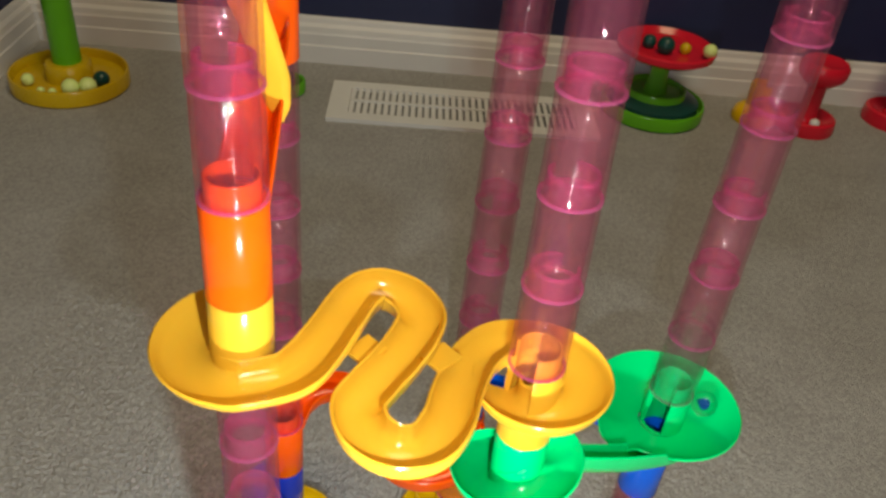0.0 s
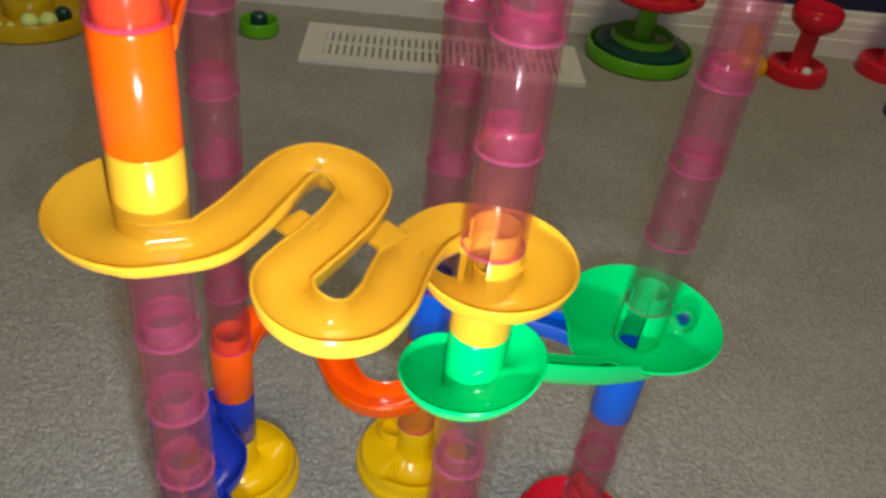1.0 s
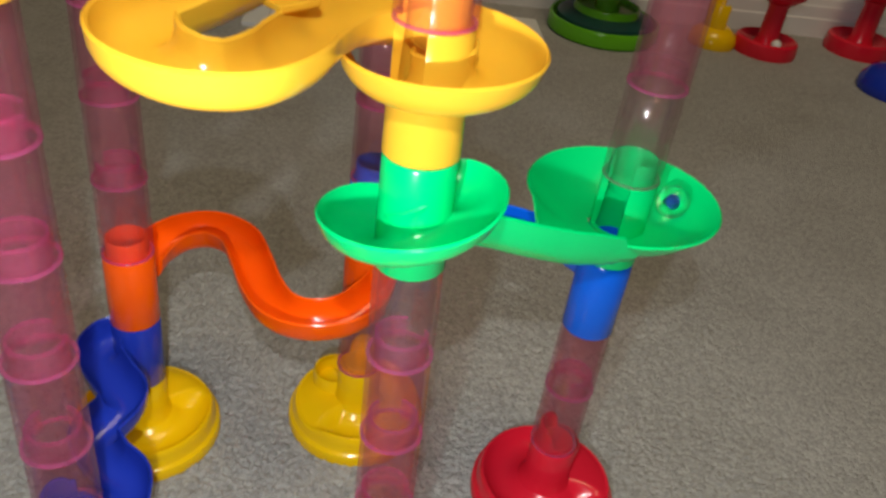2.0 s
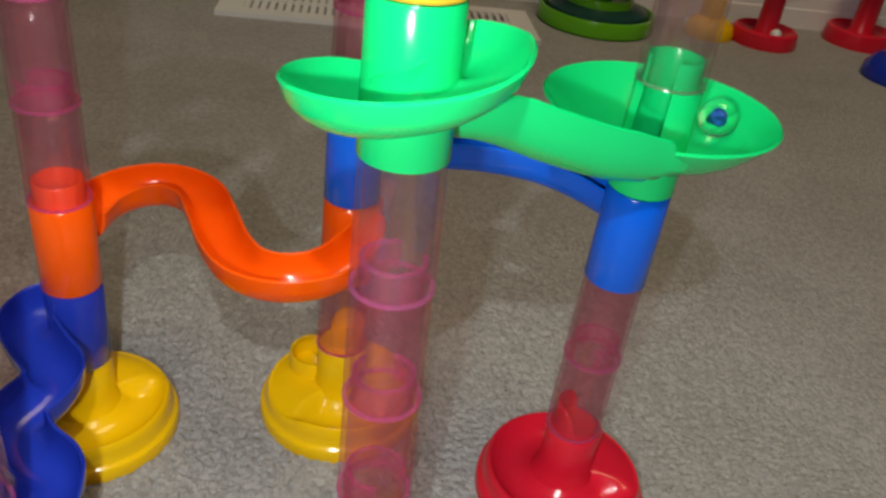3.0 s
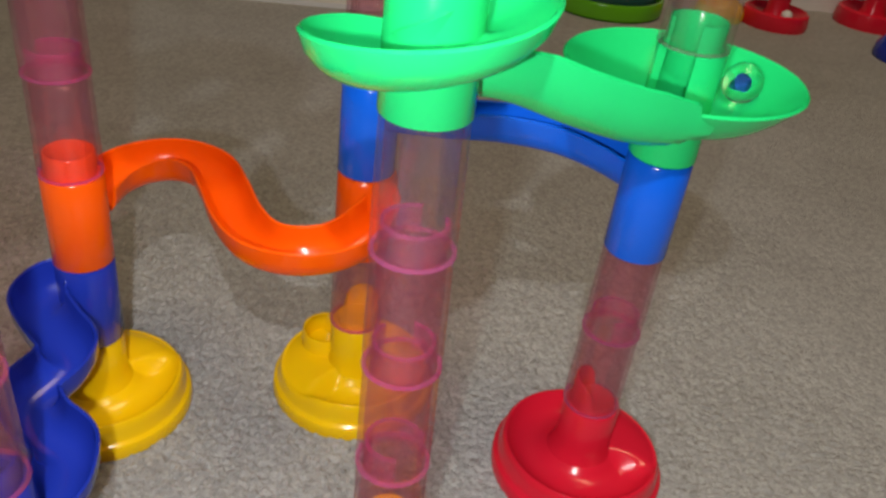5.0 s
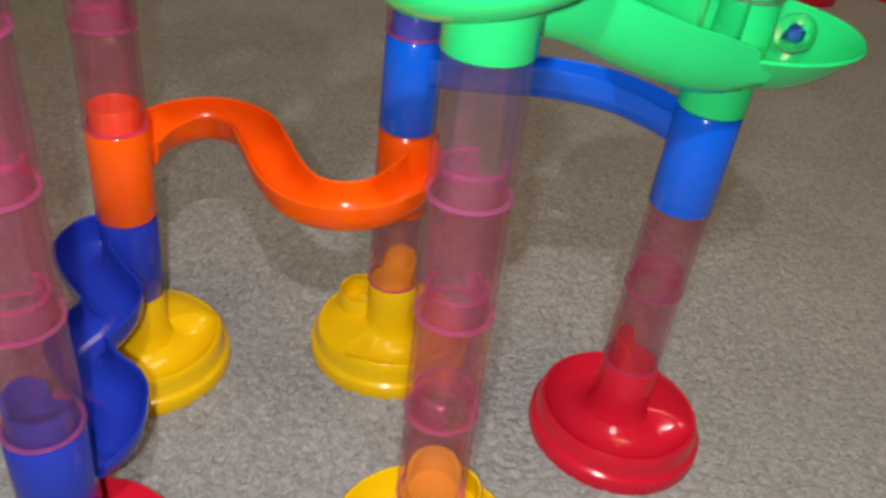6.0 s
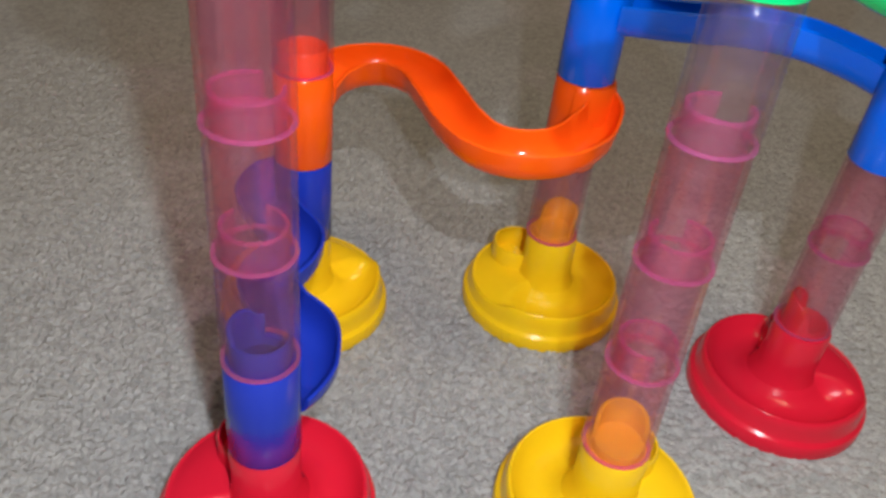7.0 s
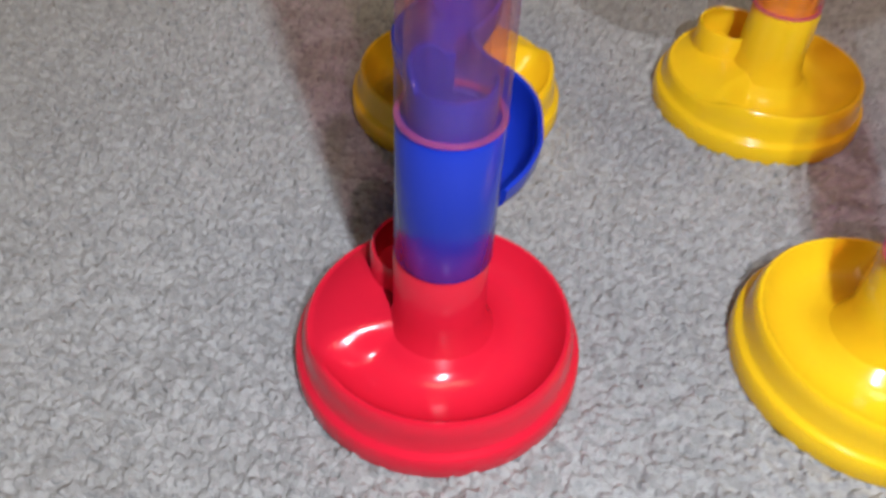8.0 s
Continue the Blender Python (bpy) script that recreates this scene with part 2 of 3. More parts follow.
def channel(points, half, depth, wall=0.0016, widths=None, flat=0.25):
    """An open rounded trough swept along points (x, y, rim height); widths: half width along it, by fraction,
    then skew, depth and how far its right rim stands above its left."""
    line = glide(points)
    bm, rings, m = bmesh.new(), [], 12
    n = len(line)
    for i, p in enumerate(line):
        d = line[min(i + 1, n - 1)] - line[max(i - 1, 0)]
        side = Vector((d.y, -d.x, 0)).normalized()
        f = i / (n - 1)
        h = half if widths is None else float(np.interp(f, [w[0] for w in widths], [w[1] for w in widths]))
        k = 0.0 if widths is None else float(np.interp(f, [w[0] for w in widths], [w[2] for w in widths]))
        e = depth if widths is None or len(widths[0]) < 4 else depth * float(np.interp(f, [w[0] for w in widths], [w[3] for w in widths]))
        lean = 0.0 if widths is None or len(widths[0]) < 5 else float(np.interp(f, [w[0] for w in widths], [w[4] for w in widths]))
        ring = []
        for j in range(m + 1):
            a = math.pi * j / m
            ring.append(p + side * ((math.cos(a) + k * math.sin(a)) * h) - Vector((0, 0, e * math.sin(a) ** (1 - flat) - lean * math.cos(a))))
        ring.append(p - side * (h - wall * 0.5) + Vector((0, 0, wall * 0.5 - lean)))
        for j in range(m, -1, -1):
            a = math.pi * j / m
            ring.append(p + side * ((math.cos(a) + k * math.sin(a)) * (h - wall)) - Vector((0, 0, (e - wall) * math.sin(a) ** (1 - flat) - lean * math.cos(a))))
        ring.append(p + side * (h - wall * 0.5) + Vector((0, 0, wall * 0.5 + lean)))
        rings.append([bm.verts.new(v) for v in ring])
    k = len(rings[0])
    for p, q in zip(rings, rings[1:]):
        for j in range(k):
            bm.faces.new((p[j], q[j], q[(j + 1) % k], p[(j + 1) % k]))
    bm.faces.new(rings[0][::-1])
    bm.faces.new(rings[-1])
    return bm


def arc(c, r, a0, a1, z0, z1, n=9):
    return [(c[0] + r * math.cos(radians(a0 + (a1 - a0) * i / (n - 1))), c[1] + r * math.sin(radians(a0 + (a1 - a0) * i / (n - 1))),
             z0 + (z1 - z0) * i / (n - 1)) for i in range(n)]


# ---- the plan: five towers on one floor, one storey of pieces every PITCH ----
T1, T2, T3, T4, T5 = (-0.0397, 0.2346), (-0.0641, 0.3662), (0.0612, 0.4029), (0.0948, 0.2647), (0.1855, 0.3619)
FOOT, PITCH = 0.0472, 0.0456
RO, RI, STUB, STUB_H = 0.0134, 0.0112, 0.0109, 0.0108


# how far each stack leans, in metres a metre of height
TILTS = {T1: (0.0088, 0.0015), T2: (0.0088, -0.007), T3: (0.0044, -0.0026), T4: (-0.0116, 0.0135), T5: (0.0013, -0.0037)}


def spot(at, k, turn=0.0):
    """The pose of the piece at storey k of a leaning stack."""
    (x, y), (lx, ly), z = at, TILTS[at], level(k)
    return Matrix.Translation((x + lx * z, y + ly * z, z)) @ pose(0, 0, 0, -math.degrees(ly), math.degrees(lx), 0) @ pose(0, 0, 0, 0, 0, turn)


def level(k):
    return FOOT + PITCH * k


def collar_body(height, top=RO, foot=RO + 0.0003, inner=RI):
    """A short moulded tube with rounded lips."""
    return lathe([(foot - 0.0004, 0.0), (foot, 0.0005), (top, height - 0.0012), (top - 0.0006, height - 0.0002),
                  (STUB - 0.0006, height - 0.0002), (inner - 0.0014, height - 0.004), (inner, height - 0.006), (inner, 0.0)])


def stub_ring(height, gap=0.0, turn=0.0):
    """The narrower neck that the next piece sits over; gap: degrees left open."""
    prof = [(STUB, -0.0001), (STUB, height - 0.0006), (STUB - 0.0004, height), (STUB - 0.0011, height), (STUB - 0.0014, height - 0.0006), (STUB - 0.0014, -0.0001)]
    return lathe(prof, 40, turn + gap / 2, turn + 360 - gap / 2) if gap else lathe(prof, 40)


# ---- setting ----
def plain(name, bm, mat, label, category):
    ob = tagged(new(name, finish(name, bm, mat, False)), label, category, kind="structure")
    ob.matrix_world = ROOM
    return ob


WALL_Y, WALL_X = 0.0, -0.76
ROOM = pose(0, 1.325, 0, 0, 0, 7.6)  # the room stands a little askew to the toy
plain("wall_north", box(WALL_X - 0.1, 3.0, WALL_Y, WALL_Y + 0.1, 0, 2.4), NAVY, "navy blue painted wall above a white baseboard", "wall")
plain("wall_west", box(WALL_X - 0.1, WALL_X, -3.7, WALL_Y - 0.002, 0, 2.4), NAVY, "navy blue painted side wall of the room", "wall")
plain("wall_east", box(3.0, 3.1, -3.7, WALL_Y + 0.1, 0, 2.4), NAVY, "navy blue painted wall closing the room", "wall")
plain("wall_south", box(WALL_X - 0.1, 3.1, -3.8, -3.702, 0, 2.4), NAVY, "navy blue painted wall behind the camera", "wall")
plain("ceiling", box(WALL_X - 0.1, 3.1, -3.8, WALL_Y + 0.1, 2.402, 2.5), CEILING, "plain white painted ceiling", "ceiling")
BOARD = [(0.0, 0.0), (0.014, 0.0), (0.014, 0.030), (0.0125, 0.032), (0.0125, 0.050), (0.011, 0.053), (0.010, 0.062), (0.006, 0.068), (0.005, 0.075), (0.003, 0.079), (0.0, 0.079)]


def board(x0, x1):
    bm = bmesh.new()
    ends = [[bm.verts.new((x, -d, z)) for d, z in BOARD] for x in (x0, x1)]
    k = len(BOARD)
    for j in range(k):
        bm.faces.new((ends[0][j], ends[1][j], ends[1][(j + 1) % k], ends[0][(j + 1) % k]))
    bm.faces.new(ends[0][::-1])
    bm.faces.new(ends[1])
    return bm


b = plain("baseboard", board(WALL_X, 3.0), WHITE, "white painted baseboard with a moulded top edge", "baseboard")
b.matrix_world = ROOM @ pose(0, WALL_Y - 0.001, 0)
b = plain("baseboard", board(-3.7, WALL_Y - 0.016), WHITE, "white painted baseboard along the side wall", "baseboard")
b.matrix_world = ROOM @ pose(WALL_X + 0.001, 0, 0, 0, 0, 90)


def carpet():
    """One sheet: fine tufted relief under the toy, coarse beyond."""
    xs = np.concatenate([[-1.1, -0.84], np.linspace(-0.80, -0.42, 19), np.arange(-0.40, -0.22, 0.0018), np.arange(-0.22, 0.12, 0.0007), np.arange(0.12, 0.38, 0.0018), np.linspace(0.40, 1.0, 24), [1.6, 3.6]])
    ys = np.concatenate([[-2.6, -1.2, -0.4], np.linspace(-0.2, -0.02, 8), np.arange(0.0, 0.10, 0.0018), np.arange(0.10, 0.42, 0.0007), np.arange(0.42, 0.70, 0.0018), np.linspace(0.72, 1.44, 28), [1.85]])
    gx, gy = np.meshgrid(xs, ys)
    rng = np.random.RandomState(4)
    cell = 0.0029
    ci, cj = np.floor(gx / cell).astype(int), np.floor(gy / cell).astype(int)
    jit = rng.rand(512, 512, 3)
    best = np.full(gx.shape, 9.0)
    tall = np.zeros(gx.shape)
    for di in (-1, 0, 1):
        for dj in (-1, 0, 1):
            r = jit[(ci + di) % 512, (cj + dj) % 512]
            d = np.hypot(gx / cell - (ci + di + r[..., 0]), gy / cell - (cj + dj + r[..., 1]))
            near = d < best
            best, tall = np.where(near, d, best), np.where(near, r[..., 2], tall)
    fade = np.clip((gx + 0.40) / 0.05, 0, 1) * np.clip((0.38 - gx) / 0.05, 0, 1) * np.clip((gy - 0.0) / 0.05, 0, 1) * np.clip((0.70 - gy) / 0.05, 0, 1)
    gz = fade * (0.0040 * np.sqrt(np.clip(1 - (best / 0.95) ** 2, 0, 1)) * (0.6 + 0.6 * tall) - 0.0028)
    co = np.stack([gx, gy, gz], -1).reshape(-1, 3)
    h, w = gx.shape
    i = np.arange(h * w).reshape(h, w)
    quads = np.stack([i[:-1, :-1], i[:-1, 1:], i[1:, 1:], i[1:, :-1]], -1).reshape(-1, 4)
    me = bpy.data.meshes.new("floor")
    me.from_pydata(co.tolist(), [], quads.tolist())
    me.polygons.foreach_set("use_smooth", np.ones(len(me.polygons), bool))
    me.materials.append(CARPET)
    me.update()
    return tagged(new("floor", me), "short grey-beige loop pile carpet, slightly worn", "carpet", kind="structure")


carpet()


# ---- bases ----
def deflector(height, start, end):
    """A part ring that stands in the mouth of a tube, its top corners rounded off."""
    bm = lathe([(STUB, 0.0), (STUB, height - 0.0006), (STUB - 0.0005, height), (STUB - 0.0013, height), (STUB - 0.0018, height - 0.0006), (STUB - 0.0018, 0.0)], 30, start, end)
    mid, half = radians(start + end) / 2, radians(end - start) / 2
    for v in bm.verts:
        off = (math.atan2(v.co.y, v.co.x) - mid + math.pi) % (2 * math.pi) - math.pi
        v.co.z *= 0.30 + 0.70 * max(0.0, 1 - min(1.0, abs(off) / half) ** 3.5) ** 0.5
    return bm


WIDE, TALL = 1.075, 1.2  # the foot's breadth and height against its outline


def base_piece(mat, turn, label, foot=FOOT, way=1, back=0.0):
    """A round foot with a spiral run round its collar, higher on the side where the ball comes out."""
    ob = thing("marble_run_pedestal", (0, 0, 0), label, "toy pedestal", "marble run pedestals")
    bm = bmesh.new()
    n, rings = 96, []
    radial = [0.0126, 0.0150, 0.0170, 0.0195, 0.0225, 0.0260, 0.0295, 0.0325, 0.0345, 0.0358]
    for i in range(n):
        a = 360.0 * i / n
        # deck: 1 on the raised side, rounded off at its end, 0 in the low run
        deck = 1.0 if a < 95 else 0.0 if a > 118 else 0.5 + 0.5 * math.cos(math.pi * (a - 95) / 23)
        if a > 345:
            deck = 0.5 - 0.5 * math.cos(math.pi * (a - 345) / 15)
        slope = 0.0025 * max(0.0, 1 - (a - 118) / 220) if a > 118 else 0.0025
        c, s = math.cos(radians(way * a)), math.sin(radians(way * a))
        col = []
        for r in radial:
            u = max(0.0, r - 0.0140) / (0.0358 - 0.0140)
            low = 0.0078 + slope + 0.0062 * abs(2 * u - 0.95) ** 2.6
            high = 0.0172 - 0.0035 * u ** 3
            col.append((r, low * (1 - deck) + high * deck))
        rim = max(col[-1][1], 0.0136)
        col += [(0.0368, rim + 0.0002), (0.0376, rim - 0.0006), (0.0381, min(rim - 0.002, 0.0125)), (0.0386, 0.0082), (0.0392, 0.0074), (0.0402, 0.0070), (0.0409, 0.0062),
                (0.0413, 0.0008), (0.0410, 0.0), (0.0380, 0.0), (0.0130, 0.0), (0.0130, 0.006)]
        rings.append([bm.verts.new((r * WIDE * c, r * WIDE * s, z * TALL)) for r, z in col])
    k = len(rings[0])
    for i in range(n):
        p, q = rings[i], rings[(i + 1) % n]
        for j in range(k):
            bm.faces.new((p[j], q[j], q[(j + 1) % k], p[(j + 1) % k]))
    part("foot", bm, mat, ob, m=pose(0, 0, 0, 0, 0, turn))
    part("collar", lathe([(0.0185, 0.0110), (0.0160, 0.0165), (0.0145, 0.0205), (0.0137, 0.0250), (RO, foot - 0.0012), (RO - 0.0006, foot - 0.0002), (STUB - 0.0012, foot - 0.0002), (STUB - 0.0014, 0.0100)]), mat, ob)
    # open cup where the ball leaves the collar
    part("cup", lathe([(0.0140, 0.0095), (0.0140, 0.0295), (0.0134, 0.0305), (0.0126, 0.0300), (0.0124, 0.0095)], 30, -138, 138), mat, ob,
         m=pose(0, 0, 0, 0, 0, turn + way * 14) @ Matrix.Translation((0.0198, 0, 0)))
    # low floor in the neck, and the upright half shell that turns the ball out of the stack
    part("plug", solid([(0.0, 0.010), (STUB - 0.0002, 0.010), (STUB - 0.0002, foot), (STUB - 0.0010, foot + 0.0030), (0.0, foot + 0.0024)], 40), mat, ob, angle=25)
    part("deflector", deflector(0.0165, back - 88, back + 88), mat, ob, m=pose(0, 0, foot - 0.0004))
    return ob


def put(ob, xy, z=0.0, turn=0.0):
    ob.matrix_world = pose(xy[0], xy[1], z, 0, 0, turn)


put(base_piece(RED, 112, "red plastic marble run base with spiral run, on carpet", FOOT, 1, 300), T1)
put(base_piece(YELLOW_BASE, 140, "yellow plastic marble run base under a deep blue piece", FOOT, -1), T2)
put(base_piece(YELLOW_BASE, 135, "yellow plastic marble run base with an open cup", FOOT, 1, 50), (T3[0] + 0.001, T3[1]))
put(base_piece(YELLOW_BASE, 80, "yellow plastic marble run base under pink tubes", FOOT, -1, 95), T4)
put(base_piece(RED, 86, "red plastic marble run base under a single pink tube stack", FOOT, -1, 170), (T5[0] + 0.001, T5[1] - 0.001))


# ---- clear tubes ----
def tube_piece(mat, neck, lip, label):
    ob = thing("marble_run_tube", (0, 0, -1), label, "toy tube", "marble run tubes")
    h = PITCH - 0.0003
    part("body", lathe([(RO, 0.0), (RO + 0.0003, 0.0006), (RO + 0.0002, 0.003), (RO - 0.0003, h - 0.0008), (RO - 0.0009, h), (STUB - 0.0010, h),
                        (STUB - 0.0014, h - 0.0016), (RI, h - 0.003), (RI + 0.0004, 0.0)]), mat, ob)
    bm = lathe([(STUB - 0.0001, 0), (STUB - 0.0002, STUB_H - 0.0005), (STUB - 0.0008, STUB_H), (STUB - 0.0013, STUB_H - 0.0005), (STUB - 0.0013, 0)], 40, 30, 330)
    neck_part = part("neck", bm, neck, ob, "narrower ring neck", m=pose(0, 0, h))
    part("lip", lathe([(RO - 0.0012, -0.0001), (RO + 0.0001, 0.0001), (RO + 0.00035, 0.0004), (RO + 0.0002, 0.0009), (RO - 0.0012, 0.0010)], 48), lip, ob, "moulded edge, its glow put into the colour", m=pose(0, 0, 0))
    part("rim", lathe([(STUB - 0.0014, STUB_H - 0.0004), (STUB - 0.0014, STUB_H + 0.0003), (STUB - 0.0002, STUB_H + 0.0003), (STUB - 0.0002, STUB_H - 0.0004)], 40, 30, 330), lip, ob,
         "moulded edge, its glow put into the colour", m=pose(0, 0, h))
    return ob


pink = tube_piece(PINK, PINK_STUB, PINK_LIP, "translucent pink plastic marble run tube")
pale = tube_piece(CLEAR, CLEAR, CLEAR_LIP, "nearly clear plastic marble run tube")
STACKS = ((T1, (1, 2, 3, 4, 5, 8, 9)), (T2, (2, 3, 4, 5, 6, 7)), (T3, (0, 3, 4, 5, 6, 7, 8, 9, 10)),
          (T4, (0, 1, 2, 6, 7, 8, 9, 10)), (T5, (0, 1, 5, 6, 7, 8, 9, 10)))
turns = random.Random(7)
for at, ks in STACKS:
    for k in ks:
        copy_thing(pink, spot(at, k, turns.uniform(0, 360)))
pale_edged = tube_piece(CLEAR, CLEAR, PINK_LIP, "nearly clear plastic marble run tube with a pink edge")
copy_thing(pale_edged, spot(T4, 3, 100))
copy_thing(pale, spot(T5, 4, 250))
for ob in (pink, pale, pale_edged):
    for o in list(ob.children):
        bpy.data.objects.remove(o)
    bpy.data.objects.remove(ob)


# ---- track pieces ----
def track(name, label, mat, points, half, depth, ends, widths=None, flat=0.25):
    """A run between two towers: the trough and a collar with neck at each end. ends: (tower, storey, gap, turn)."""
    first = spot(ends[0][0], ends[0][1])
    ob = thing(name, first, label, "toy track", "marble run tracks")
    back = first.inverted()
    part("trough", channel(points, half, depth, widths=widths, flat=flat), mat, ob, m=back)
    for at, k, gap, turn, *cut in ends:
        up = cut[0] if cut else 0.0
        here = back @ spot(at, k)
        if len(cut) > 1:
            low = cut[1]
            part("collar", lathe([(RO - 0.0002, 0.0), (RO + 0.0003, 0.0006), (RO, low), (RI, low), (RI, 0.0)]), mat, ob, m=here)
            part("guide", lathe([(RO, low - 0.0002), (RO - 0.0002, PITCH - 0.0012), (RO - 0.0008, PITCH - 0.0004), (STUB - 0.0014, PITCH - 0.0004), (RI - 0.0003, low - 0.0002)], 44,
                                turn + gap / 2, turn + 360 - gap / 2), mat, ob, "open-sided collar", m=here)
        else:
            part("collar", collar_body(PITCH - 0.0004 - up), mat, ob, m=here @ Matrix.Translation((0, 0, up)))
        part("neck", stub_ring(STUB_H, gap, turn), mat, ob, m=here @ Matrix.Translation((0, 0, PITCH - 0.0004)))
    return ob


# yellow zigzag: round the first tower, back and forth, then round the fourth
c1, c4 = (-0.0355, 0.2355), (0.0950, 0.2700)
zigzag = arc(c1, 0.0262, 125, 285, 0.3405, 0.3405, 12) + [
    (-0.0121, 0.2205, 0.3400), (-0.0059, 0.2359, 0.3389), (-0.0012, 0.2580, 0.3378), (0.0033, 0.2800, 0.3367), (0.0109, 0.2915, 0.3356), (0.0245, 0.2900, 0.3344), (0.0345, 0.2780, 0.3333),
    (0.0332, 0.2620, 0.3322), (0.0275, 0.2460, 0.3311), (0.0207, 0.2312, 0.3300), (0.0170, 0.2200, 0.3289), (0.0235, 0.2080, 0.3278), (0.0365, 0.2030, 0.3267), (0.0490, 0.2090, 0.3256),
    (0.0550, 0.2245, 0.3244), (0.0565, 0.2395, 0.3233), (0.0592, 0.2563, 0.3222), (0.0645, 0.2720, 0.3211), (0.0745, 0.2850, 0.3195)] + arc(c4, 0.0215, 100, -190, 0.3170, 0.3093, 15)
yellow = track("marble_run_zigzag_track", "yellow plastic zigzag track with round dishes at both ends", YELLOW, zigzag, 0.0122, 0.0140,
               ((T1, 6, 0, 0), (T4, 5, 100, 216, 0.0, 0.0205)),
               widths=((0, 0.0133, -0.4, 0.8), (0.17, 0.0133, -0.4, 0.8), (0.25, 0.0118, 0, 0.92), (0.72, 0.0118, 0, 0.92), (0.80, 0.0122, 0.35, 1), (1, 0.0122, 0.35, 1)))
seat = spot(T1, 6).inverted()
for x, y, z, a in ((0.0130, 0.2540, 0.3265, 55), (0.0470, 0.2600, 0.3235, 52)):
    part("web", box(-0.0075, 0.0075, -0.0065, 0.0065, -0.0012, 0.0012, bevel=0.0004), YELLOW, yellow, "thin flat bridge", False,
         seat @ pose(x, y, z, 0, 0, a))

# green: a small dish on the fourth tower, an arm down to a wide dish on the fifth
green = arc((0.0906, 0.2635), 0.0208, 64, 12, 0.2625, 0.2666, 5) + arc((0.0906, 0.2635), 0.0208, 0, -266, 0.2663, 0.2442, 15) + [
    (0.100, 0.2840, 0.2440), (0.111, 0.2865, 0.2436), (0.122, 0.2910, 0.2405), (0.133, 0.2965, 0.2358), (0.145, 0.3030, 0.2310), (0.157, 0.3095, 0.2268), (0.168, 0.3160, 0.2236), (0.177, 0.3212, 0.2215), (0.184, 0.3250, 0.2205)]


def bowl_edge(a, radius, low, high, mid, half):
    """How far out and how high the bowl's rim is at an angle: wider and let down where the run comes in."""
    wide = radius + 0.0010 * (0.5 + 0.5 * math.cos(math.pi * min(1.0, abs((a - mid - 20 + 180) % 360 - 180) / 48)))
    off = abs((a - mid + 180) % 360 - 180)
    drop = 1.0 if off < half else 0.0 if off > half + 16 else 0.5 + 0.5 * math.cos(math.pi * (off - half) / 16)
    return wide, high - (high - low - 0.0060) * drop


def bowl(rim, low, inner=0.0130, wall=0.0017, n=96):
    """A round bowl about a collar, its rim let down where a run comes in."""
    bm, rings = bmesh.new(), []
    us = [k / 10 for k in range(11)]
    for i in range(n):
        a = 360.0 * i / n
        wide, top = bowl_edge(a, *rim)
        c, s = math.cos(radians(a)), math.sin(radians(a))
        col = [(inner + (wide - wall - inner) * u, low + (top - low) * u ** 2.3) for u in us]
        col += [(wide - wall * 0.5, top + wall * 0.5)]
        col += [(inner + (wide - inner) * u, low - wall + (top - low + wall) * u ** 2.3) for u in reversed(us)]
        rings.append([bm.verts.new((r * c, r * s, z)) for r, z in col])
    k = len(rings[0])
    for i in range(n):
        p, q = rings[i], rings[(i + 1) % n]
        for j in range(k):
            bm.faces.new((p[j], q[j], q[(j + 1) % k], p[(j + 1) % k]))
    return bm


def melt_into_bowl(trough, at, rim, low, inner=0.0130):
    """Let the end of a run sink smoothly into the wall of the bowl that it feeds."""
    to, back = trough.matrix_world.copy(), trough.matrix_world.inverted()
    for v in trough.data.vertices:
        p = to @ v.co
        dx, dy = p.x - at[0], p.y - at[1]
        r, a = math.hypot(dx, dy), math.degrees(math.atan2(dy, dx)) % 360
        wide, top = bowl_edge(a, *rim)
        if r < wide:
            skin = low + (top - low) * max(0.0, (r - inner) / (wide - inner)) ** 2.3
            p.z = min(max(p.z, skin - 0.0013 - 0.018 * max(0.0, 1 - (wide - r) / 0.009) ** 2), skin - 0.0004)
            v.co = back @ p


dish = track("marble_run_dish_track", "bright green plastic track joining a small and a wide dish", GREEN, green, 0.0125, 0.0142,
             ((T4, 4, 0, 0), (T5, 3, 74, 227, 0.0, 0.0190)),
             widths=((0, 0.0070, 0.2, 0.45, 0), (0.007, 0.0102, 0.3, 0.75, 0), (0.020, 0.0120, 0.4, 0.95, 0), (0.04, 0.0125, 0.4, 1, 0), (0.46, 0.0125, 0.4, 1, 0), (0.56, 0.0108, 0.1, 1.0, 0.0018),
                     (0.68, 0.0095, 0, 1.12, 0.0042), (0.88, 0.0095, 0, 1.2, 0.0045), (1, 0.0092, 0, 1.1, 0.002)))
BOWL_LOW = 0.2030
RIM, BOWL_AT = (0.0463, BOWL_LOW, 0.2205, 222, 8), (0.1845, 0.3597)
part("bowl", bowl(RIM, BOWL_LOW), GREEN, dish, "wide round bowl", m=spot(T4, 4).inverted() @ Matrix.Translation((*BOWL_AT, 0)))
bpy.context.view_layer.update()
melt_into_bowl(next(o for o in dish.children if o.name.startswith("trough")), BOWL_AT, RIM, BOWL_LOW)

